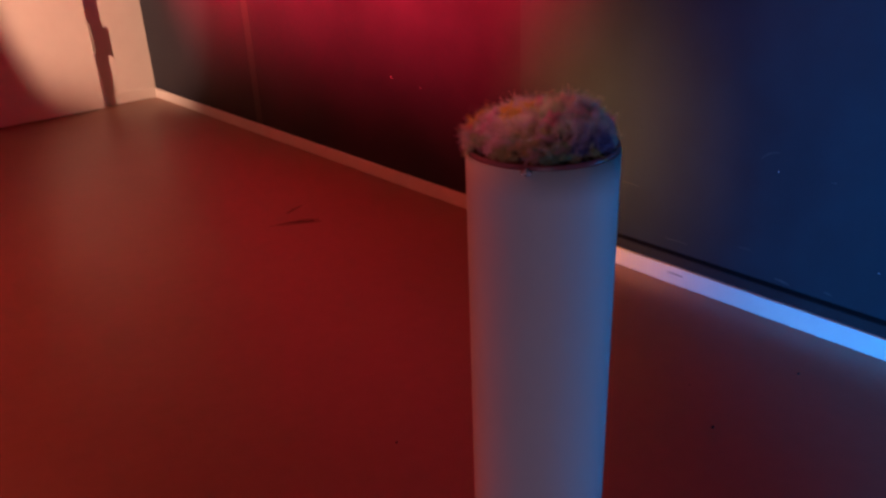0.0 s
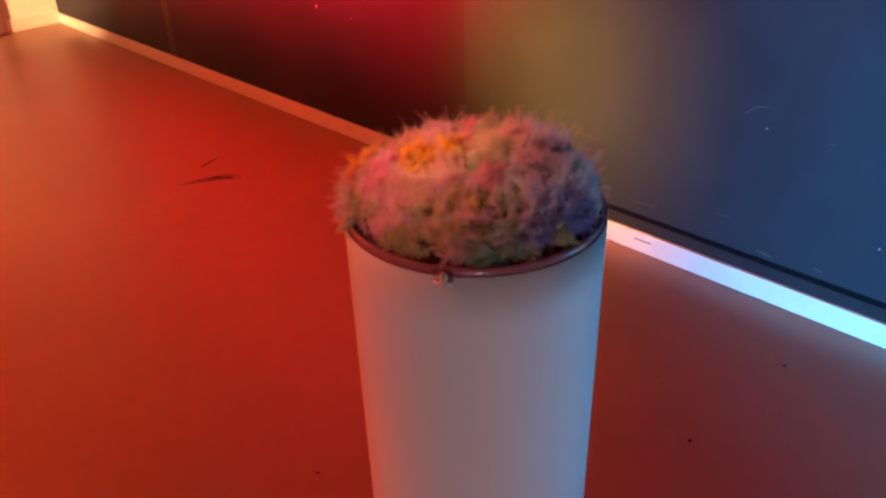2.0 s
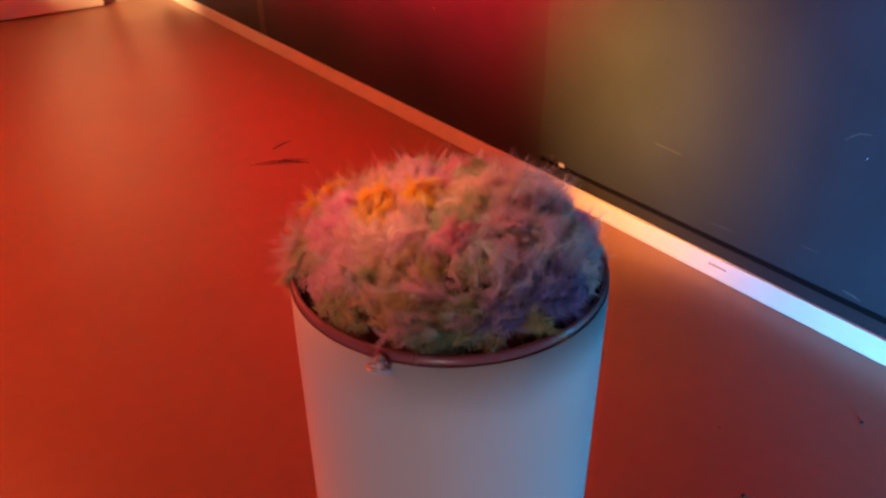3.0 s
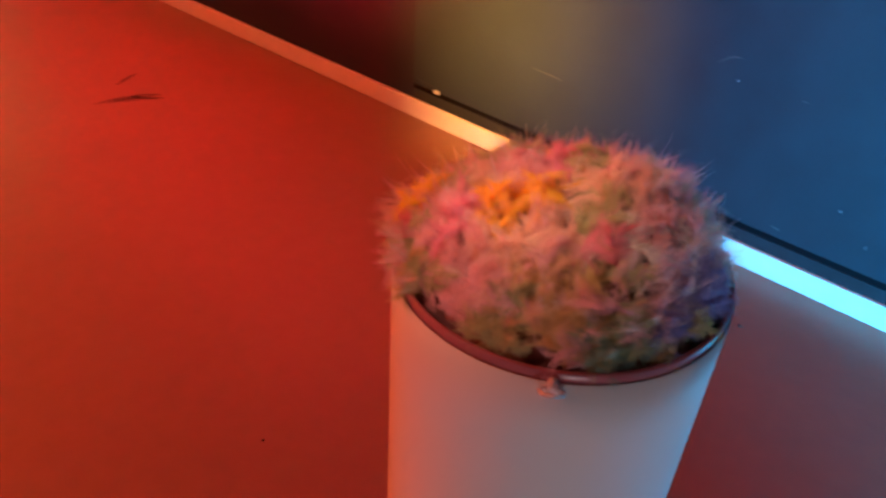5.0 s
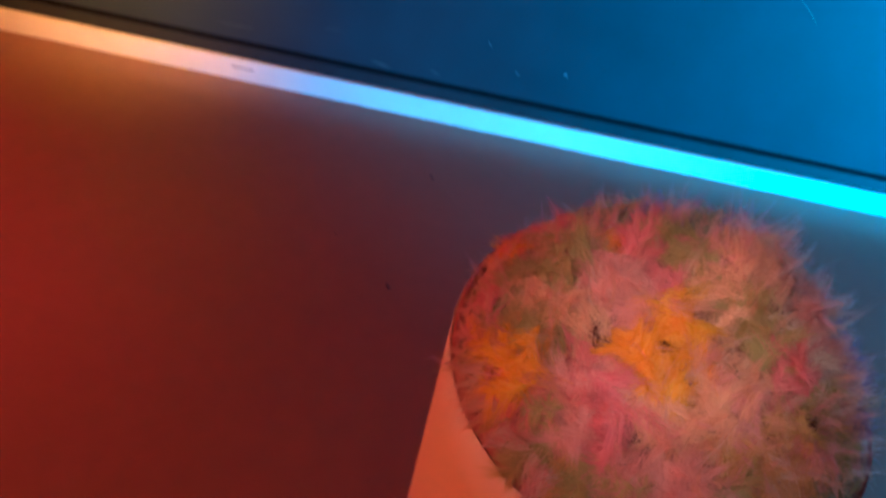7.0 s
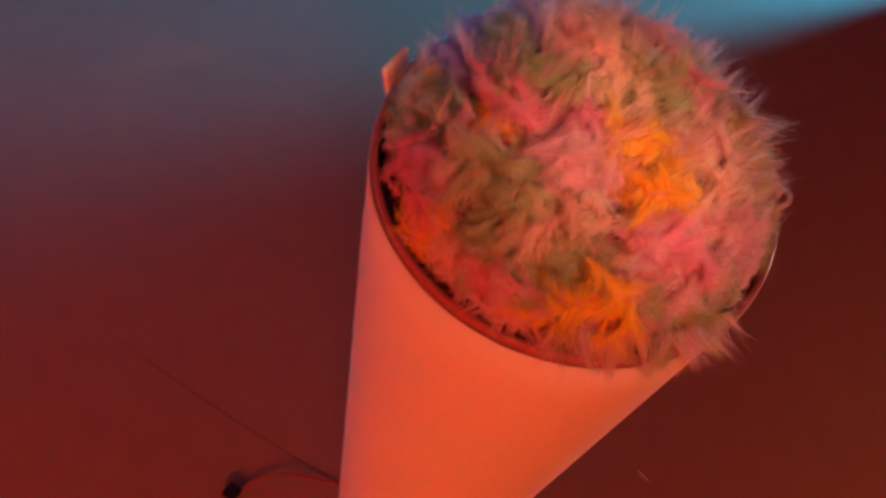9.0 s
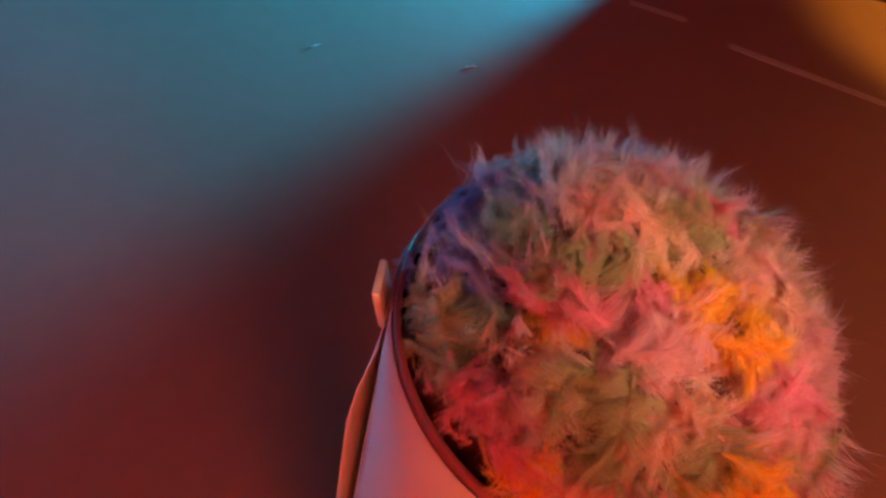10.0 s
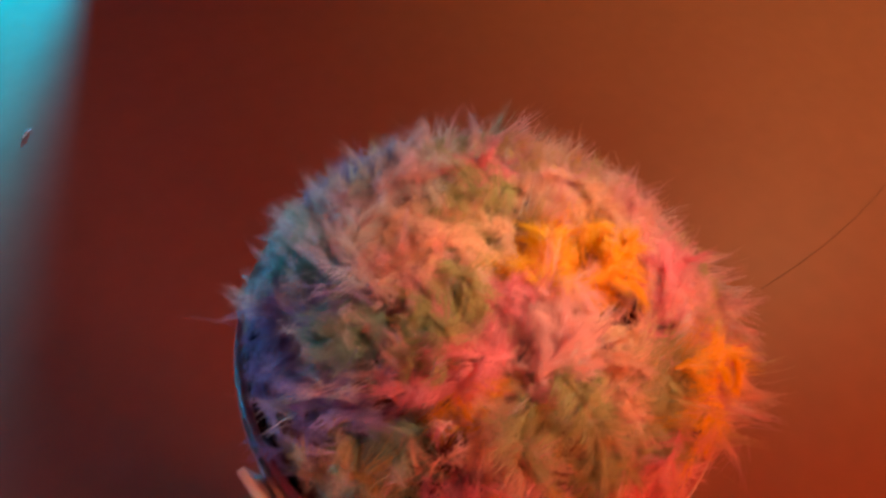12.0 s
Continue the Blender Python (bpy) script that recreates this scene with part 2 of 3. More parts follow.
# ---------------------------------------------------------------- marks on wall, skirting and floor


def wiggle(a, b, n, bow, side):
    a, b, side = Vector(a), Vector(b), Vector(side)
    return [a.lerp(b, i / n) + side * (bow * math.sin(math.pi * i / n) + random.uniform(-1, 1) * abs(bow) * 0.08) for i in range(n + 1)]


PX = WALL - 0.008
for name, a, b, bow, wide in (("curved", (PX, 0.505, 0.668), (PX, 0.575, 0.632), 0.012, 0.005), ("dash", (PX, 1.10, 0.398), (PX, 1.225, 0.404), 0.001, 0.004),
                              ("low", (PX, 0.46, 0.176), (PX, 0.40, 0.168), 0.002, 0.010), ("tick", (PX, 0.27, 0.185), (PX, 0.24, 0.180), 0.001, 0.006),
                              ("tick", (PX, 0.62, 0.26), (PX, 0.56, 0.262), 0.001, 0.003), ("tick", (PX, 0.31, 0.60), (PX, 0.29, 0.602), 0.001, 0.004),
                              ("long", (PX, -0.25, 0.62), (PX, -0.38, 0.58), 0.004, 0.004), ("long", (PX, -0.70, 0.66), (PX, -0.78, 0.60), 0.006, 0.004),
                              ("tick", (PX, 0.95, 0.20), (PX, 0.84, 0.203), 0.001, 0.003)):
    tagged(solid("scratch", stroke(wiggle(a, b, 10, bow, (0, 0, 1)), wide * 0.7, (-1, 0, 0), 0.0005), M_SCRATCH), "pale scratch in the black wall panel", "scratch", "wall scratches")
for y, z, r in ((2.823, 0.644, 0.005), (2.56, 0.62, 0.002), (0.50, 0.60, 0.002), (0.10, 0.32, 0.002), (-0.15, 0.27, 0.0025), (0.0, 0.24, 0.002)):
    bm = bmesh.new()
    bmesh.ops.create_icosphere(bm, subdivisions=2, radius=r)
    for v in bm.verts:
        v.co = (v.co.x * 0.35 + (PX if y < 1.8 else WALL), v.co.y + y, v.co.z * 1.2 + z)
    tagged(solid("paint_chip", bm, M_LINT, True), "small white chip in the black wall paint", "paint chip", "paint chips")

clip = thing("cable_clip", (WALL, 1.73, 0.15), "small clear plastic clip on the black wall", "clip")
part("plate", box(-0.006, -0.0005, -0.07, 0.065, -0.006, 0.022, 0.002), M_ACRYL, clip)
part("hook", tube([(-0.006, 0.065, 0.012), (-0.016, 0.05, 0.024), (-0.016, -0.03, 0.026), (-0.006, -0.065, 0.008)], 0.003, 8), M_ACRYL, clip)
part("pad", box(-0.010, -0.0062, -0.075, -0.045, -0.004, 0.012, 0.001), M_TAPE_SLIT, clip, "white adhesive pad")

# A slit of light across wall and skirting, put in as thin paler strips.
strip = thing("wall_light_slit", (WALL, 4.48, 0), "faint vertical slit of light painted on black wall", "tape")
part("upright_strip", box(-0.0006, -0.0003, -0.045, 0.045, SKIRT + 0.002, 2.4), material("slit_light_tone", (0.024, 0.022, 0.024), 0.4), strip)
part("slit_light_patch", box(-0.018, -0.0154, -0.075, 0.075, 0.006, SKIRT - 0.002, 0.001), M_TAPE_SLIT, strip, "pale patch for the light slit on skirting")

sk = thing("skirting_label", (WALL - 0.015, 0.885, 0.052), "small worn label on the white skirting board", "label")
part("backing", box(-0.0014, -0.0002, -0.045, 0.045, -0.011, 0.013, 0.0005), M_WHITE, sk)
for k in range(5):
    part("printed_bar", box(-0.002, -0.0015, -0.04 + k * 0.015, -0.03 + k * 0.015, -0.002, 0.004), M_SCUFF, sk)

scuff = thing("floor_scuff", (1.10, 2.74, 0), "black rubber scuff marks on the floor", "scuff mark")
for a, b, bow in (((-0.13, 0.05), (0.10, -0.07), 0.012), ((-0.11, 0.045), (0.06, -0.02), 0.018), ((-0.06, 0.04), (0.12, -0.05), -0.008), ((-0.02, 0.0), (0.105, -0.095), 0.01),
                  ((-0.09, 0.02), (0.03, -0.05), 0.006), ((0.0, 0.02), (0.115, -0.06), 0.015), ((0.02, -0.02), (0.11, -0.085), -0.01), ((-0.05, 0.01), (0.08, -0.05), 0.02)):
    part("mark", stroke(wiggle((*a, 0.0002), (*b, 0.0002), 12, bow, (0.5, 0.86, 0)), 0.008, (0, 0, 1), 0.0006), M_SCUFF, scuff)
part("mark", stroke(wiggle((0.035, 0.150, 0.0002), (0.16, 0.195, 0.0002), 12, 0.006, (-0.3, 0.95, 0)), 0.014, (0, 0, 1), 0.0006), M_SCUFF, scuff)

for x, y, r in ((1.571, 0.194, 0.006), (1.095, 0.24, 0.006), (0.328, 0.885, 0.004), (1.25, 0.42, 0.003)):
    bm = bmesh.new()
    bmesh.ops.create_icosphere(bm, subdivisions=2, radius=r)
    for v in bm.verts:
        v.co *= 1 + 0.35 * noise.noise(v.co * 160 + Vector((x, y, 0)) * 31)
        v.co = (v.co.x * 1.2 + x, v.co.y * 0.8 + y, max(0.0003, v.co.z * 0.6 + r * 0.45))
    tagged(solid("crumb", bm, M_SCUFF, True), "small black crumb lying on the floor", "crumb", "crumbs")

for x, y, a, long in ((0.066, -1.597, 0.5, 0.035), (0.523, -1.536, 0.9, 0.025), (-0.357, -0.383, 2.9, 0.03)):
    p = Vector((x, y, 0.001))
    d = Vector((math.cos(a), math.sin(a), 0)) * long / 2
    bm = tube(wiggle(p - d, p + d, 6, 0.003, (0, 0, 1)), 0.0009, 5)
    for k in range(8):
        q = p + d * random.uniform(-1, 1)
        tube([q, q + Vector((random.uniform(-1, 1), random.uniform(-1, 1), 0.3)) * 0.008], 0.0006, 3, bm)
    tagged(solid("lint", bm, M_LINT), "white wisp of lint on the floor", "lint", "lint")

tagged(solid("stray_hair", tube(wiggle((-1.10, -0.115, 0.001), (-1.70, -0.128, 0.001), 16, 0.02, (0, 1, 0)), 0.0004, 5), M_HAIR), "long dark hair lying on the floor", "hair")
tagged(solid("floor_scratch", stroke(wiggle((0.70, 0.012, 0.0002), (0.17, -0.010, 0.0002), 14, 0.006, (0, 1, 0)), 0.002, (0, 0, 1), 0.0005), M_HAIR), "thin dark scratch in the vinyl floor", "scratch")
tagged(solid("floor_tape", box(-0.5, 0.5, -0.014, 0.014, 0.0002, 0.0012), M_LINE), "narrow beige tape line stuck to the floor", "tape").matrix_world = pose(-1.25, -1.88, 0, 0, 0, -12.6)
tagged(solid("floor_tape", box(-0.10, 0.10, -0.013, 0.013, 0.0002, 0.0012), M_LINE), "short beige tape end stuck to the floor", "tape").matrix_world = pose(-0.52, -2.085, 0, 0, 0, -8)

wire = thing("wire", (0.15, -0.01, 0), "thin red wire with a black plug", "cable")
part("lead", tube([(-0.03, -0.004, 0.003), (0.0, 0.0, 0.004), (0.04, 0.02, 0.014), (0.085, 0.042, 0.018), (0.12, 0.075, 0.012), (0.142, 0.112, 0.008)], 0.0025, 8), M_WIRE, wire, smooth=True)
plug = part("plug", box(0.136, 0.162, 0.112, 0.142, 0.0005, 0.022, 0.004), M_BLACK, wire, "black plastic plug")

# ---------------------------------------------------------------- the post
post = thing("display_tube", (0, 0, 0), "tall white-wrapped clear tube standing on the floor", "display tube")
R = TUBE
part("clear_tube", lathe([(R - 0.004, 0.0), (R - 0.0012, 0.0), (R - 0.0012, RIM - 0.005), (R - 0.004, RIM - 0.005)], 128), M_ACRYL, post, "clear acrylic tube with a bare rim", True)
part("sawn_rim", lathe([(R - 0.0042, RIM - 0.0048), (R - 0.0010, RIM - 0.0048), (R - 0.0010, RIM + 0.0062), (R - 0.0018, RIM + 0.0070), (R - 0.0034, RIM + 0.0070), (R - 0.0042, RIM + 0.0062)], 128), M_SAWN, post, "frosted sawn rim of the tube", True)
# the card goes round the tube and its free edge lifts on the east side
bm = bmesh.new()
n, rows = 150, 24
cols = []
for i in range(n + 1):
    a = radians(-4 + 369 * i / n)
    over = max(0.0, (i / n - 0.93) / 0.07)
    ring = []
    for k in range(rows + 1):
        z = 0.001 + (RIM - 0.001) * k / rows
        low = max(0.0, (RIM - 0.04 - z) / RIM)
        r = R + 0.0004 + 0.0012 * min(1, over * 2) + 0.013 * over ** 2 * min(1, low * 14)
        ring.append((bm.verts.new((r * math.cos(a), r * math.sin(a), z)), bm.verts.new(((r - 0.0007) * math.cos(a), (r - 0.0007) * math.sin(a), z))))
    cols.append(ring)
for p, q in zip(cols, cols[1:]):
    for k in range(rows):
        bm.faces.new((p[k][0], q[k][0], q[k + 1][0], p[k + 1][0]))
        bm.faces.new((p[k][1], p[k + 1][1], q[k + 1][1], q[k][1]))
    bm.faces.new((p[-1][0], q[-1][0], q[-1][1], p[-1][1]))
    bm.faces.new((p[0][0], p[0][1], q[0][1], q[0][0]))
for ring in (cols[0], cols[-1]):
    for k in range(rows):
        bm.faces.new((ring[k][0], ring[k + 1][0], ring[k + 1][1], ring[k][1]))
wrap = part("wrap", bm, M_PAPER, post, "white card wrapped round, its edge lifting", True)
tab = box(R + 0.0005, R + 0.0045, -0.011, 0.011, RIM - 0.026, RIM + 0.005, 0.0015)
for v in tab.verts:
    v.co.x += 0.005 * max(0, (v.co.z - RIM + 0.02) / 0.02)
part("tape_tab", tab, M_TAPE_SLIT, post, "folded white tape tab at the rim")
a = math.atan2(-0.063, -0.103)
away, round_ = Vector((math.cos(a), math.sin(a), 0)), Vector((-math.sin(a), math.cos(a), 0))
bm = tube([away * (R + 0.0055 + 0.0055 * math.sin(s)) + round_ * 0.0065 * math.cos(s) + Vector((0, 0, RIM - 0.002 + 0.0025 * math.sin(s))) for s in [k * 6.2832 / 24 for k in range(25)]], 0.0015, 8)
tube([away * R + Vector((0, 0, RIM - 0.006)), away * (R + 0.003) + Vector((0, 0, RIM - 0.002)), away * (R + 0.002) + Vector((0, 0, RIM + 0.004))], 0.003, 8, bm)
part("clear_tab", bm, M_BEAD, post, "clear sticky tape loop at the rim", True)

# ---------------------------------------------------------------- the feathers
DYES = {
    "pink": (0.94, 0.66, 0.68), "magenta": (0.94, 0.45, 0.55), "orange": (1.0, 0.68, 0.08), "olive": (0.66, 0.68, 0.38), "teal": (0.42, 0.62, 0.50),
    "violet": (0.52, 0.41, 0.68), "peach": (0.95, 0.74, 0.60), "cream": (0.93, 0.89, 0.86), "yellow": (0.86, 0.72, 0.36),
}
M_DOWN = {k: down("%s_down" % k, c) for k, c in DYES.items()}
# where tufts of each dye lie on the mound
TUFTS = {
    "orange": [(-0.035, 0.028), (-0.047, 0.081), (0.042, 0.095), (0.041, 0.043), (-0.050, 0.016), (-0.026, 0.016)],
    "olive": [(-0.027, 0.073), (-0.015, 0.086), (-0.079, 0.067), (0.011, 0.061), (0.018, -0.001), (-0.023, -0.03), (-0.032, -0.058), (0.018, 0.082), (0.042, 0.003),
              (-0.002, -0.023), (-0.089, -0.019), (-0.046, -0.078), (0.026, 0.057), (0.093, 0.043), (-0.092, 0.040)],
    "magenta": [(-0.064, 0.073), (-0.05, 0.049), (-0.069, 0.040), (0.012, 0.022), (0.003, 0.096), (0.066, 0.065), (0.051, 0.025), (-0.035, -0.044), (0.027, 0.028), (0.056, 0.074)],
    "pink": [(-0.015, 0.101), (-0.005, 0.044), (-0.052, -0.018), (0.025, -0.01), (-0.082, 0.039), (-0.055, 0.062), (0.035, -0.047), (-0.075, 0.054), (-0.029, -0.079), (0.023, -0.066),
             (-0.099, 0.009), (0.012, 0.042), (-0.085, 0.005), (-0.064, -0.060), (-0.010, 0.030), (-0.058, 0.028), (0.0, -0.065)],
    "peach": [(-0.07, 0.014), (0.042, 0.056), (-0.042, -0.02), (-0.016, 0.058), (-0.003, 0.078), (0.014, -0.022), (0.022, -0.04), (0.046, 0.08), (0.020, 0.099), (-0.010, -0.005), (-0.060, -0.004)],
    "teal": [(0.067, -0.01), (0.077, 0.030), (0.05, -0.056), (-0.063, -0.076)],
    "violet": [(0.077, 0.003), (0.067, -0.04), (-0.001, -0.092), (-0.026, -0.093), (0.083, -0.045), (0.094, -0.022), (0.014, -0.098)],
    "cream": [(-0.012, -0.05), (0.011, -0.06), (0.048, -0.082), (0.060, -0.066), (0.046, -0.030)],
    "yellow": [(0.092, 0.020), (-0.086, 0.053), (-0.072, -0.045), (-0.072, -0.026), (-0.058, -0.052), (-0.015, -0.101)],
}
rng = random.Random(7)


def height(x, y):
    r = min(math.hypot(x, y), 0.1115)
    return RIM + 0.058 * (1 - (r / 0.112) ** 2.9) + 0.013 * math.exp(-((x - 0.034) ** 2 + (y + 0.035) ** 2) / 0.0018) + 0.010 * math.exp(-((x + 0.045) ** 2 + (y - 0.08) ** 2) / 0.0016)


def mound(x, y):
    """A place on the mound over a place in plan, and its outward normal."""
    e = 0.004
    nrm = Vector((height(x - e, y) - height(x + e, y), height(x, y - e) - height(x, y + e), 2 * e)).normalized()
    return Vector((x, y, height(x, y))), nrm


def nearest_dye(x, y, drift):
    return min((math.hypot(x - u, y - v) + rng.gauss(0, drift), n) for n, places in TUFTS.items() for u, v in places)[1]


def any_way(k=1.0):
    return Vector((rng.gauss(0, k), rng.gauss(0, k), rng.gauss(0, k)))


def ribbon(verts, faces, pts, width, side):
    base = len(verts)
    n = len(pts)
    for i, p in enumerate(pts[:-1]):
        k = width * (1 - 0.7 * i / (n - 1))
        verts += [p + side * k, p - side * k]
    verts.append(pts[-1])
    for i in range(n - 2):
        b = base + 2 * i
        faces.append((b, b + 1, b + 3, b + 2))
    b = base + 2 * (n - 2)
    faces.append((b, b + 1, b + 2))


def plume(root, nrm, size, lie, barbs):
    """The shape of a marabou plume: a short bent quill on the mound whose soft barbs swell up to both sides, gather in locks and curl under at their ends."""
    verts, faces = [], []
    ahead = Vector((math.cos(lie), math.sin(lie), 0.0))
    t = (ahead - nrm * nrm.dot(ahead)).normalized()
    s = nrm.cross(t)
    bend = rng.uniform(-0.9, 0.9)
    quill = [root + t * size * (u - 0.45) + s * size * bend * (u - 0.45) ** 2 + nrm * size * 0.22 * math.sin(u * 2.9) for u in [i / 6 for i in range(7)]]
    ribbon(verts, faces, quill, 0.0004, s)
    locks = []
    for k in range(8):
        side = -1 if k % 2 else 1
        locks.append(((k + 0.5) / 8, (s * side * rng.uniform(0.2, 1.0) + t * rng.uniform(0.1, 1.0) + nrm * rng.uniform(0.15, 0.75)).normalized(), any_way(0.30) - nrm * rng.uniform(0.25, 0.75), rng.uniform(0.34, 0.68)))
    for i in range(barbs):
        u, way, curl, reach = locks[i % 8]
        f = min(5.99, max(0.0, (u + rng.gauss(0, 0.075)) * 6))
        k = int(f)
        p = quill[k].lerp(quill[k + 1], f - k)
        way = (way + any_way(0.12)).normalized()
        long = size * reach * rng.uniform(0.6, 1.12)
        curl = (curl + any_way(0.08)) * long
        wave = any_way(0.05) * long
        pts = [p + way * long * j / 4 + curl * (j / 4) ** 2 + wave * math.sin(j * 2.1) for j in range(5)]
        ribbon(verts, faces, pts, rng.uniform(0.00011, 0.00024), way.cross(nrm + any_way(0.6)).normalized())
    return verts, faces


def feather(root, nrm, dye, size, lie, barbs):
    verts, faces = plume(root, nrm, size, lie, barbs)
    me = bpy.data.meshes.new("feather")
    me.from_pydata([tuple(v) for v in verts], [], faces)
    me.materials.append(M_DOWN[dye])
    return new("feather", me)


LOOSE = ([], [], [])


def add_loose(verts, faces, dye):
    base = len(LOOSE[0])
    LOOSE[0].extend(tuple(v) for v in verts)
    LOOSE[1].extend(tuple(i + base for i in f) for f in faces)
    LOOSE[2].extend([list(DYES).index(dye)] * len(faces))


def wisp(root, tip, dye, long, barbs, foot=0.24):
    """A pointed lock of fine barbs that draw together towards one bent tip."""
    verts, faces = [], []
    side = tip.cross(any_way()).normalized()
    other = tip.cross(side)
    bend = (side * rng.uniform(-0.45, 0.45) + other * rng.uniform(-0.45, 0.45)) * long
    for i in range(barbs):
        a, d = rng.uniform(0, 6.28), abs(rng.gauss(0, foot)) * long
        off = (side * math.cos(a) + other * math.sin(a)) * d
        reach = long * rng.uniform(0.35, 1.05)
        gather = rng.uniform(0.65, 1.0) if rng.random() < 0.9 else -0.4
        fray = any_way(0.05) * long
        pts = [root + off * (1 - gather * (j / 4)) + tip * reach * j / 4 + (bend + fray) * (j / 4) ** 2 * (reach / long) for j in range(5)]
        ribbon(verts, faces, pts, rng.uniform(0.00010, 0.00022), tip.cross(any_way()).normalized())
    add_loose(verts, faces, dye)


heap = thing("feather_mound", (0, 0, 0), "mound of dyed fluffy feathers overflowing the tube", "feathers")
# Filling core under the plumes, coloured as dark as the shaded pits.
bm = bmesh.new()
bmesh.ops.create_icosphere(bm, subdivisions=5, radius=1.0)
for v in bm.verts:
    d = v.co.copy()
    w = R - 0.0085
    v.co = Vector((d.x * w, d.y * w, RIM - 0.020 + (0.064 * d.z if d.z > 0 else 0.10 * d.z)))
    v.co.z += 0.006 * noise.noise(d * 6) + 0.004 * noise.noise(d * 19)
part("shaded_core", bm, M_CORE, heap, "matted down core, coloured maroon for the shade between plumes", True)


def spills(x, y):
    """Plumes hang over the rim on the north-west side only."""
    return 105 < math.degrees(math.atan2(y, x)) % 360 < 155


def held(x, y, most):
    far = math.hypot(x, y)
    most += 0.010 if spills(x, y) else 0.0
    return (x * most / far, y * most / far) if far > most else (x, y)


for dye, places in TUFTS.items():
    for x, y in places:
        lie, swell = rng.uniform(0, 6.28), rng.uniform(-0.002, 0.004) + (0.002 if dye in ("orange", "magenta") else 0.0)
        for k in range(4 if dye == "orange" and x < -0.02 else 2 if dye == "orange" else 3):
            px, py = held(x + rng.gauss(0, 0.0045), y + rng.gauss(0, 0.0045), R - 0.011)
            p, nrm = mound(px, py)
            far, out = math.hypot(px, py), math.atan2(py, px)
            turn, size = lie + rng.gauss(0, 0.8), rng.uniform(0.024, 0.034)
            if far > 0.078 and not spills(px, py):
                turn, size = out + rng.choice((-1.6, 1.6)) + rng.gauss(0, 0.5), rng.uniform(0.020, 0.028)
            elif far > 0.078:
                turn = out + rng.gauss(0, 0.7)
            feather(p + nrm * (swell - 0.010 + 0.003 * min(k, 3)), nrm, dye, size, turn, 430).parent = heap

# small plumes fill the hollows between, of the dye that lies nearest
filled = 0
while filled < 190:
    a, d = rng.uniform(0, 6.28), rng.random() ** 0.5 * (R - 0.014)
    x, y = d * math.cos(a), d * math.sin(a)
    gap = min(math.hypot(x - u, y - v) for places in TUFTS.values() for u, v in places)
    if gap < 0.006:
        continue
    filled += 1
    p, nrm = mound(x, y)
    dye = nearest_dye(x, y, 0.005)
    add_loose(*plume(p - nrm * rng.uniform(0.010, 0.016), nrm, rng.uniform(0.014, 0.023), rng.uniform(0, 6.28), 150), dye)

# a thin ring of short plumes lies lower, just inside the rim, with gaps on the east side
for k in range(180):
    deg = rng.uniform(0, 360)
    if (deg < 50 or deg > 325) and rng.random() < 0.55:
        continue
    a, d = radians(deg), rng.uniform(0.090, R - 0.009)
    x, y = d * math.cos(a), d * math.sin(a)
    p, nrm = mound(x, y)
    add_loose(*plume(p - Vector((0, 0, rng.uniform(-0.002, 0.008))), nrm, rng.uniform(0.014, 0.022), a + rng.choice((1.6, -1.6)) + rng.gauss(0, 0.6), 130), nearest_dye(x, y, 0.010))

# pointed locks stand out of the whole mound
for k in range(330):
    a, d = rng.uniform(0, 6.28), 0.100 * rng.random() ** 0.5
    x, y = d * math.cos(a), d * math.sin(a)
    p, nrm = mound(x, y)
    tip = (nrm + any_way(0.42) + Vector((0, 0, 0.15))).normalized()
    dye = nearest_dye(x, y, 0.006) if rng.random() < 0.90 else rng.choice(("pink", "peach", "cream"))
    wisp(p - tip * 0.006, tip, dye, rng.uniform(0.013, 0.026), 46)

# pale fringe round the edge, longest on the south and west
for k in range(210):
    deg = rng.choice((rng.uniform(0, 360), rng.uniform(110, 330)))
    a, d = radians(deg), rng.uniform(0.072, 0.097)
    x, y = d * math.cos(a), d * math.sin(a)
    p, nrm = mound(x, y)
    tip = (nrm * 0.6 + any_way(0.32) + Vector((0, 0, 0.55))).normalized()
    wisp(p - tip * 0.004, tip, rng.choice(("cream", "pink", "peach", nearest_dye(x, y, 0.004))), rng.uniform(0.014, 0.027), 38)

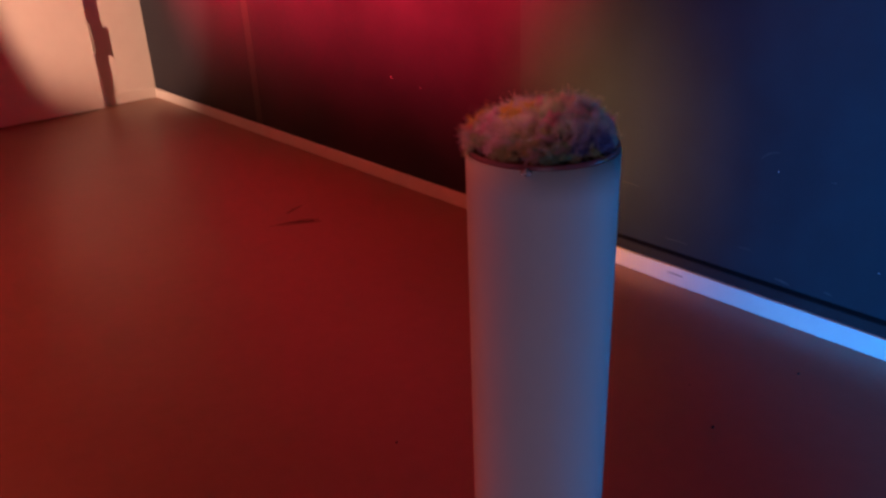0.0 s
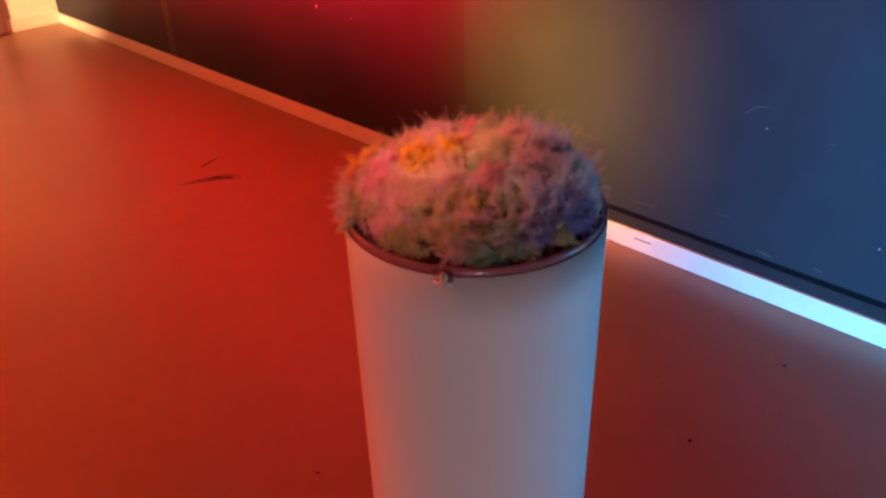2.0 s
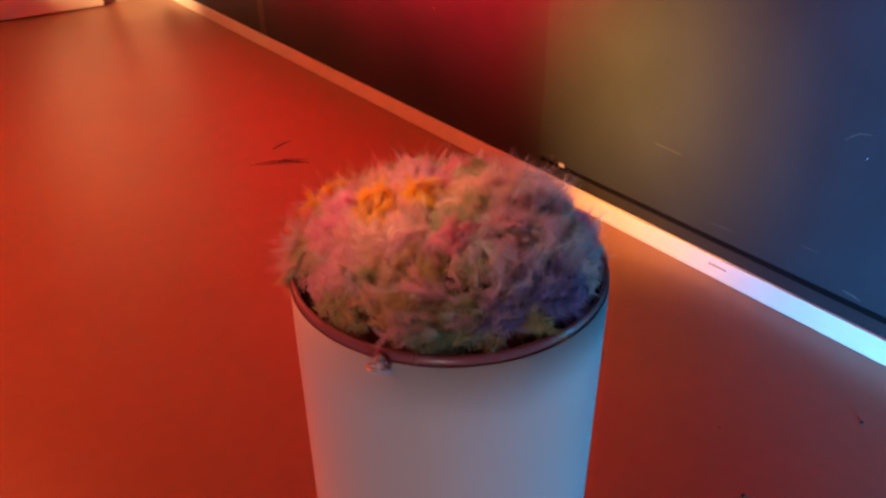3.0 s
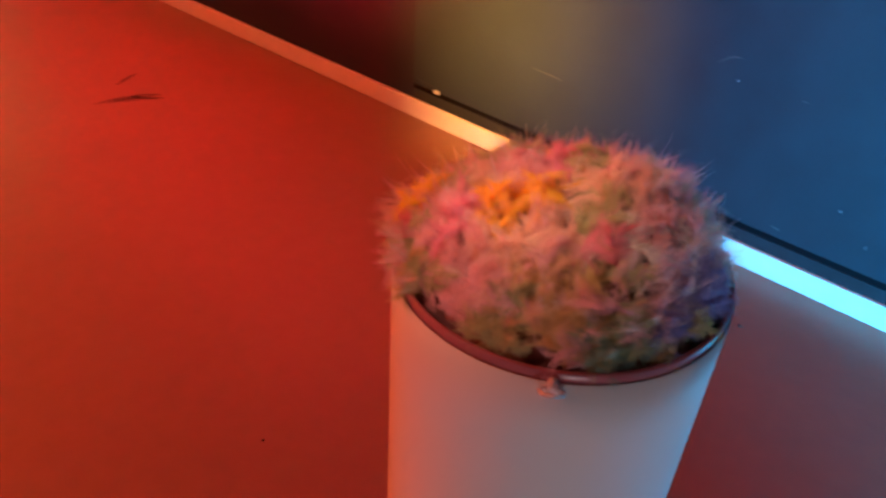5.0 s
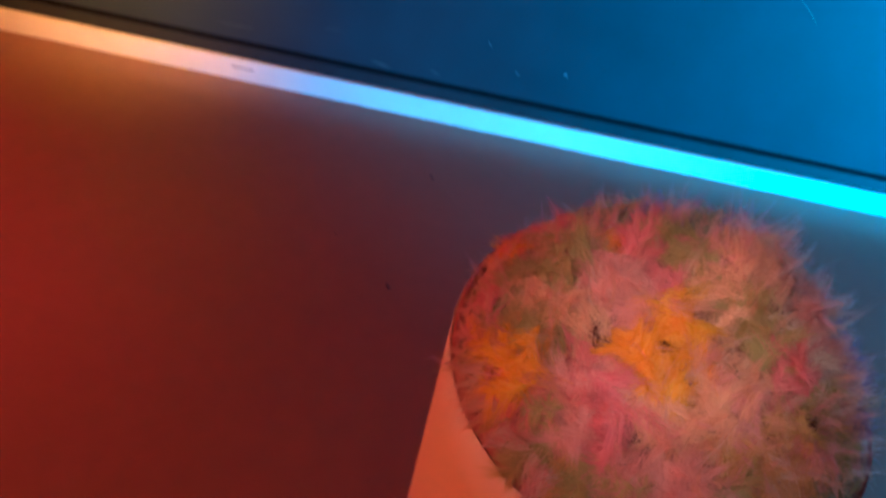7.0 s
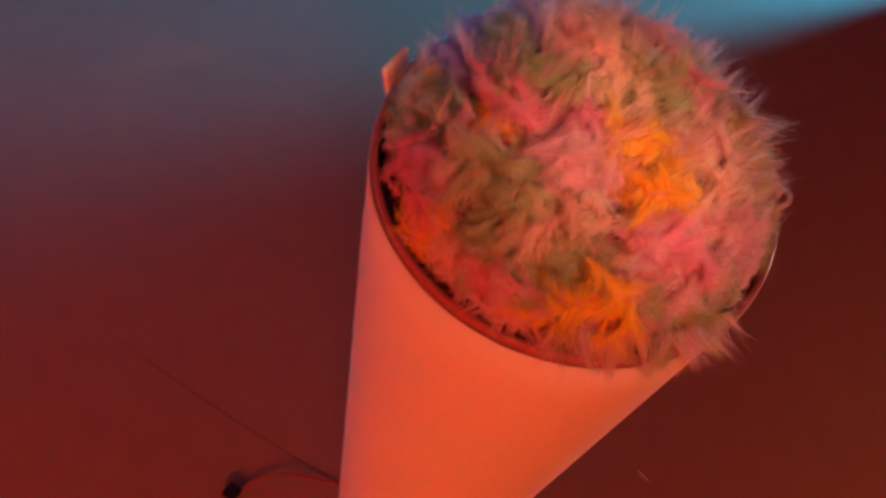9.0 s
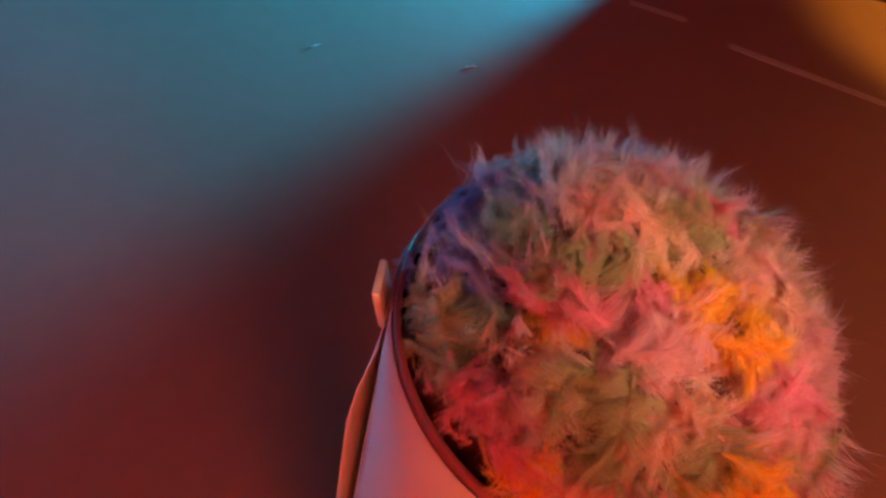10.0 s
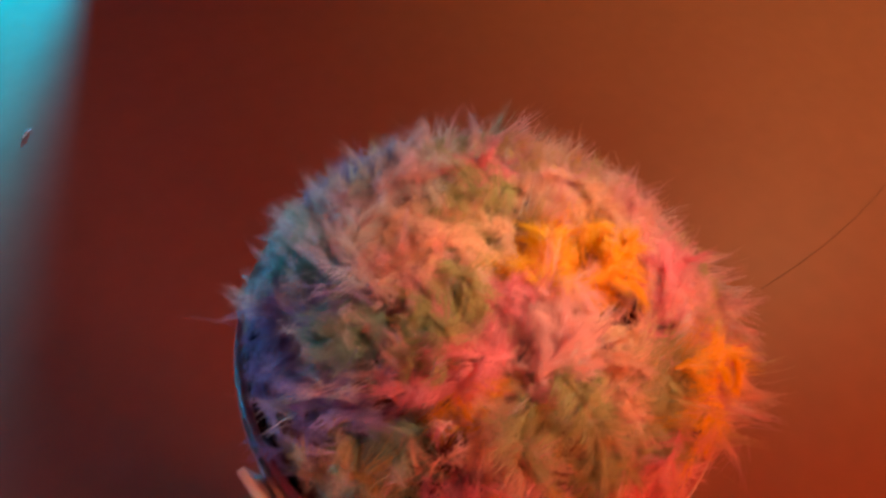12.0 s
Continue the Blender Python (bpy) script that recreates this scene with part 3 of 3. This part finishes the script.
# loose barbs of the spill over the north-west rim
for k in range(36):
    a = radians(rng.uniform(108, 158))
    p, nrm = mound((R - 0.006) * math.cos(a), (R - 0.006) * math.sin(a))
    tip = (Vector((math.cos(a), math.sin(a), -0.1)) + any_way(0.35)).normalized()
    wisp(p + Vector((0, 0, rng.uniform(0.002, 0.014))), tip, rng.choice(("olive", "pink", "peach", "cream")), rng.uniform(0.014, 0.026), 40)

# two tall tufts on the east side and a few single wisps break the outline
for x, y, long, n in ((0.052, -0.046, 0.030, 5), (0.076, -0.056, 0.030, 5), (0.020, 0.004, 0.018, 3), (0.058, -0.012, 0.020, 3), (-0.03, -0.06, 0.02, 2), (0.0, -0.08, 0.022, 2)):
    p, nrm = mound(x, y)
    for k in range(n):
        tip = (nrm * 0.5 + Vector((0, 0, 0.7)) + any_way(0.20)).normalized()
        wisp(p - tip * 0.006 + any_way(0.003), tip, rng.choice(("pink", "cream", "pink")), long * rng.uniform(0.7, 1.1), 60)
for k in range(70):
    a, d = rng.uniform(0, 6.28), rng.uniform(0.03, 0.098)
    p, nrm = mound(d * math.cos(a), d * math.sin(a))
    wisp(p - nrm * 0.004, (nrm + any_way(0.30) + Vector((0, 0, 0.3))).normalized(), rng.choice(("pink", "cream", "peach")), rng.uniform(0.020, 0.032), 16, 0.12)

# pale plumes packed against the rim on the south-west
for k in range(60):
    a, d = radians(rng.uniform(150, 300)), rng.uniform(0.090, R - 0.010)
    x, y = d * math.cos(a), d * math.sin(a)
    p, nrm = mound(x, y)
    add_loose(*plume(p - Vector((0, 0, rng.uniform(-0.001, 0.006))), nrm, rng.uniform(0.015, 0.022), a + rng.choice((1.6, -1.6)) + rng.gauss(0, 0.6), 130), nearest_dye(x, y, 0.010))

me = bpy.data.meshes.new("loose_down")
me.from_pydata(LOOSE[0], [], LOOSE[1])
for dye in DYES:
    me.materials.append(M_DOWN[dye])
me.polygons.foreach_set("material_index", LOOSE[2])
down_part = new("loose_down", me)
down_part.parent = heap
tagged(down_part, "soft loose down between the dyed plumes", "", "", "stuff")
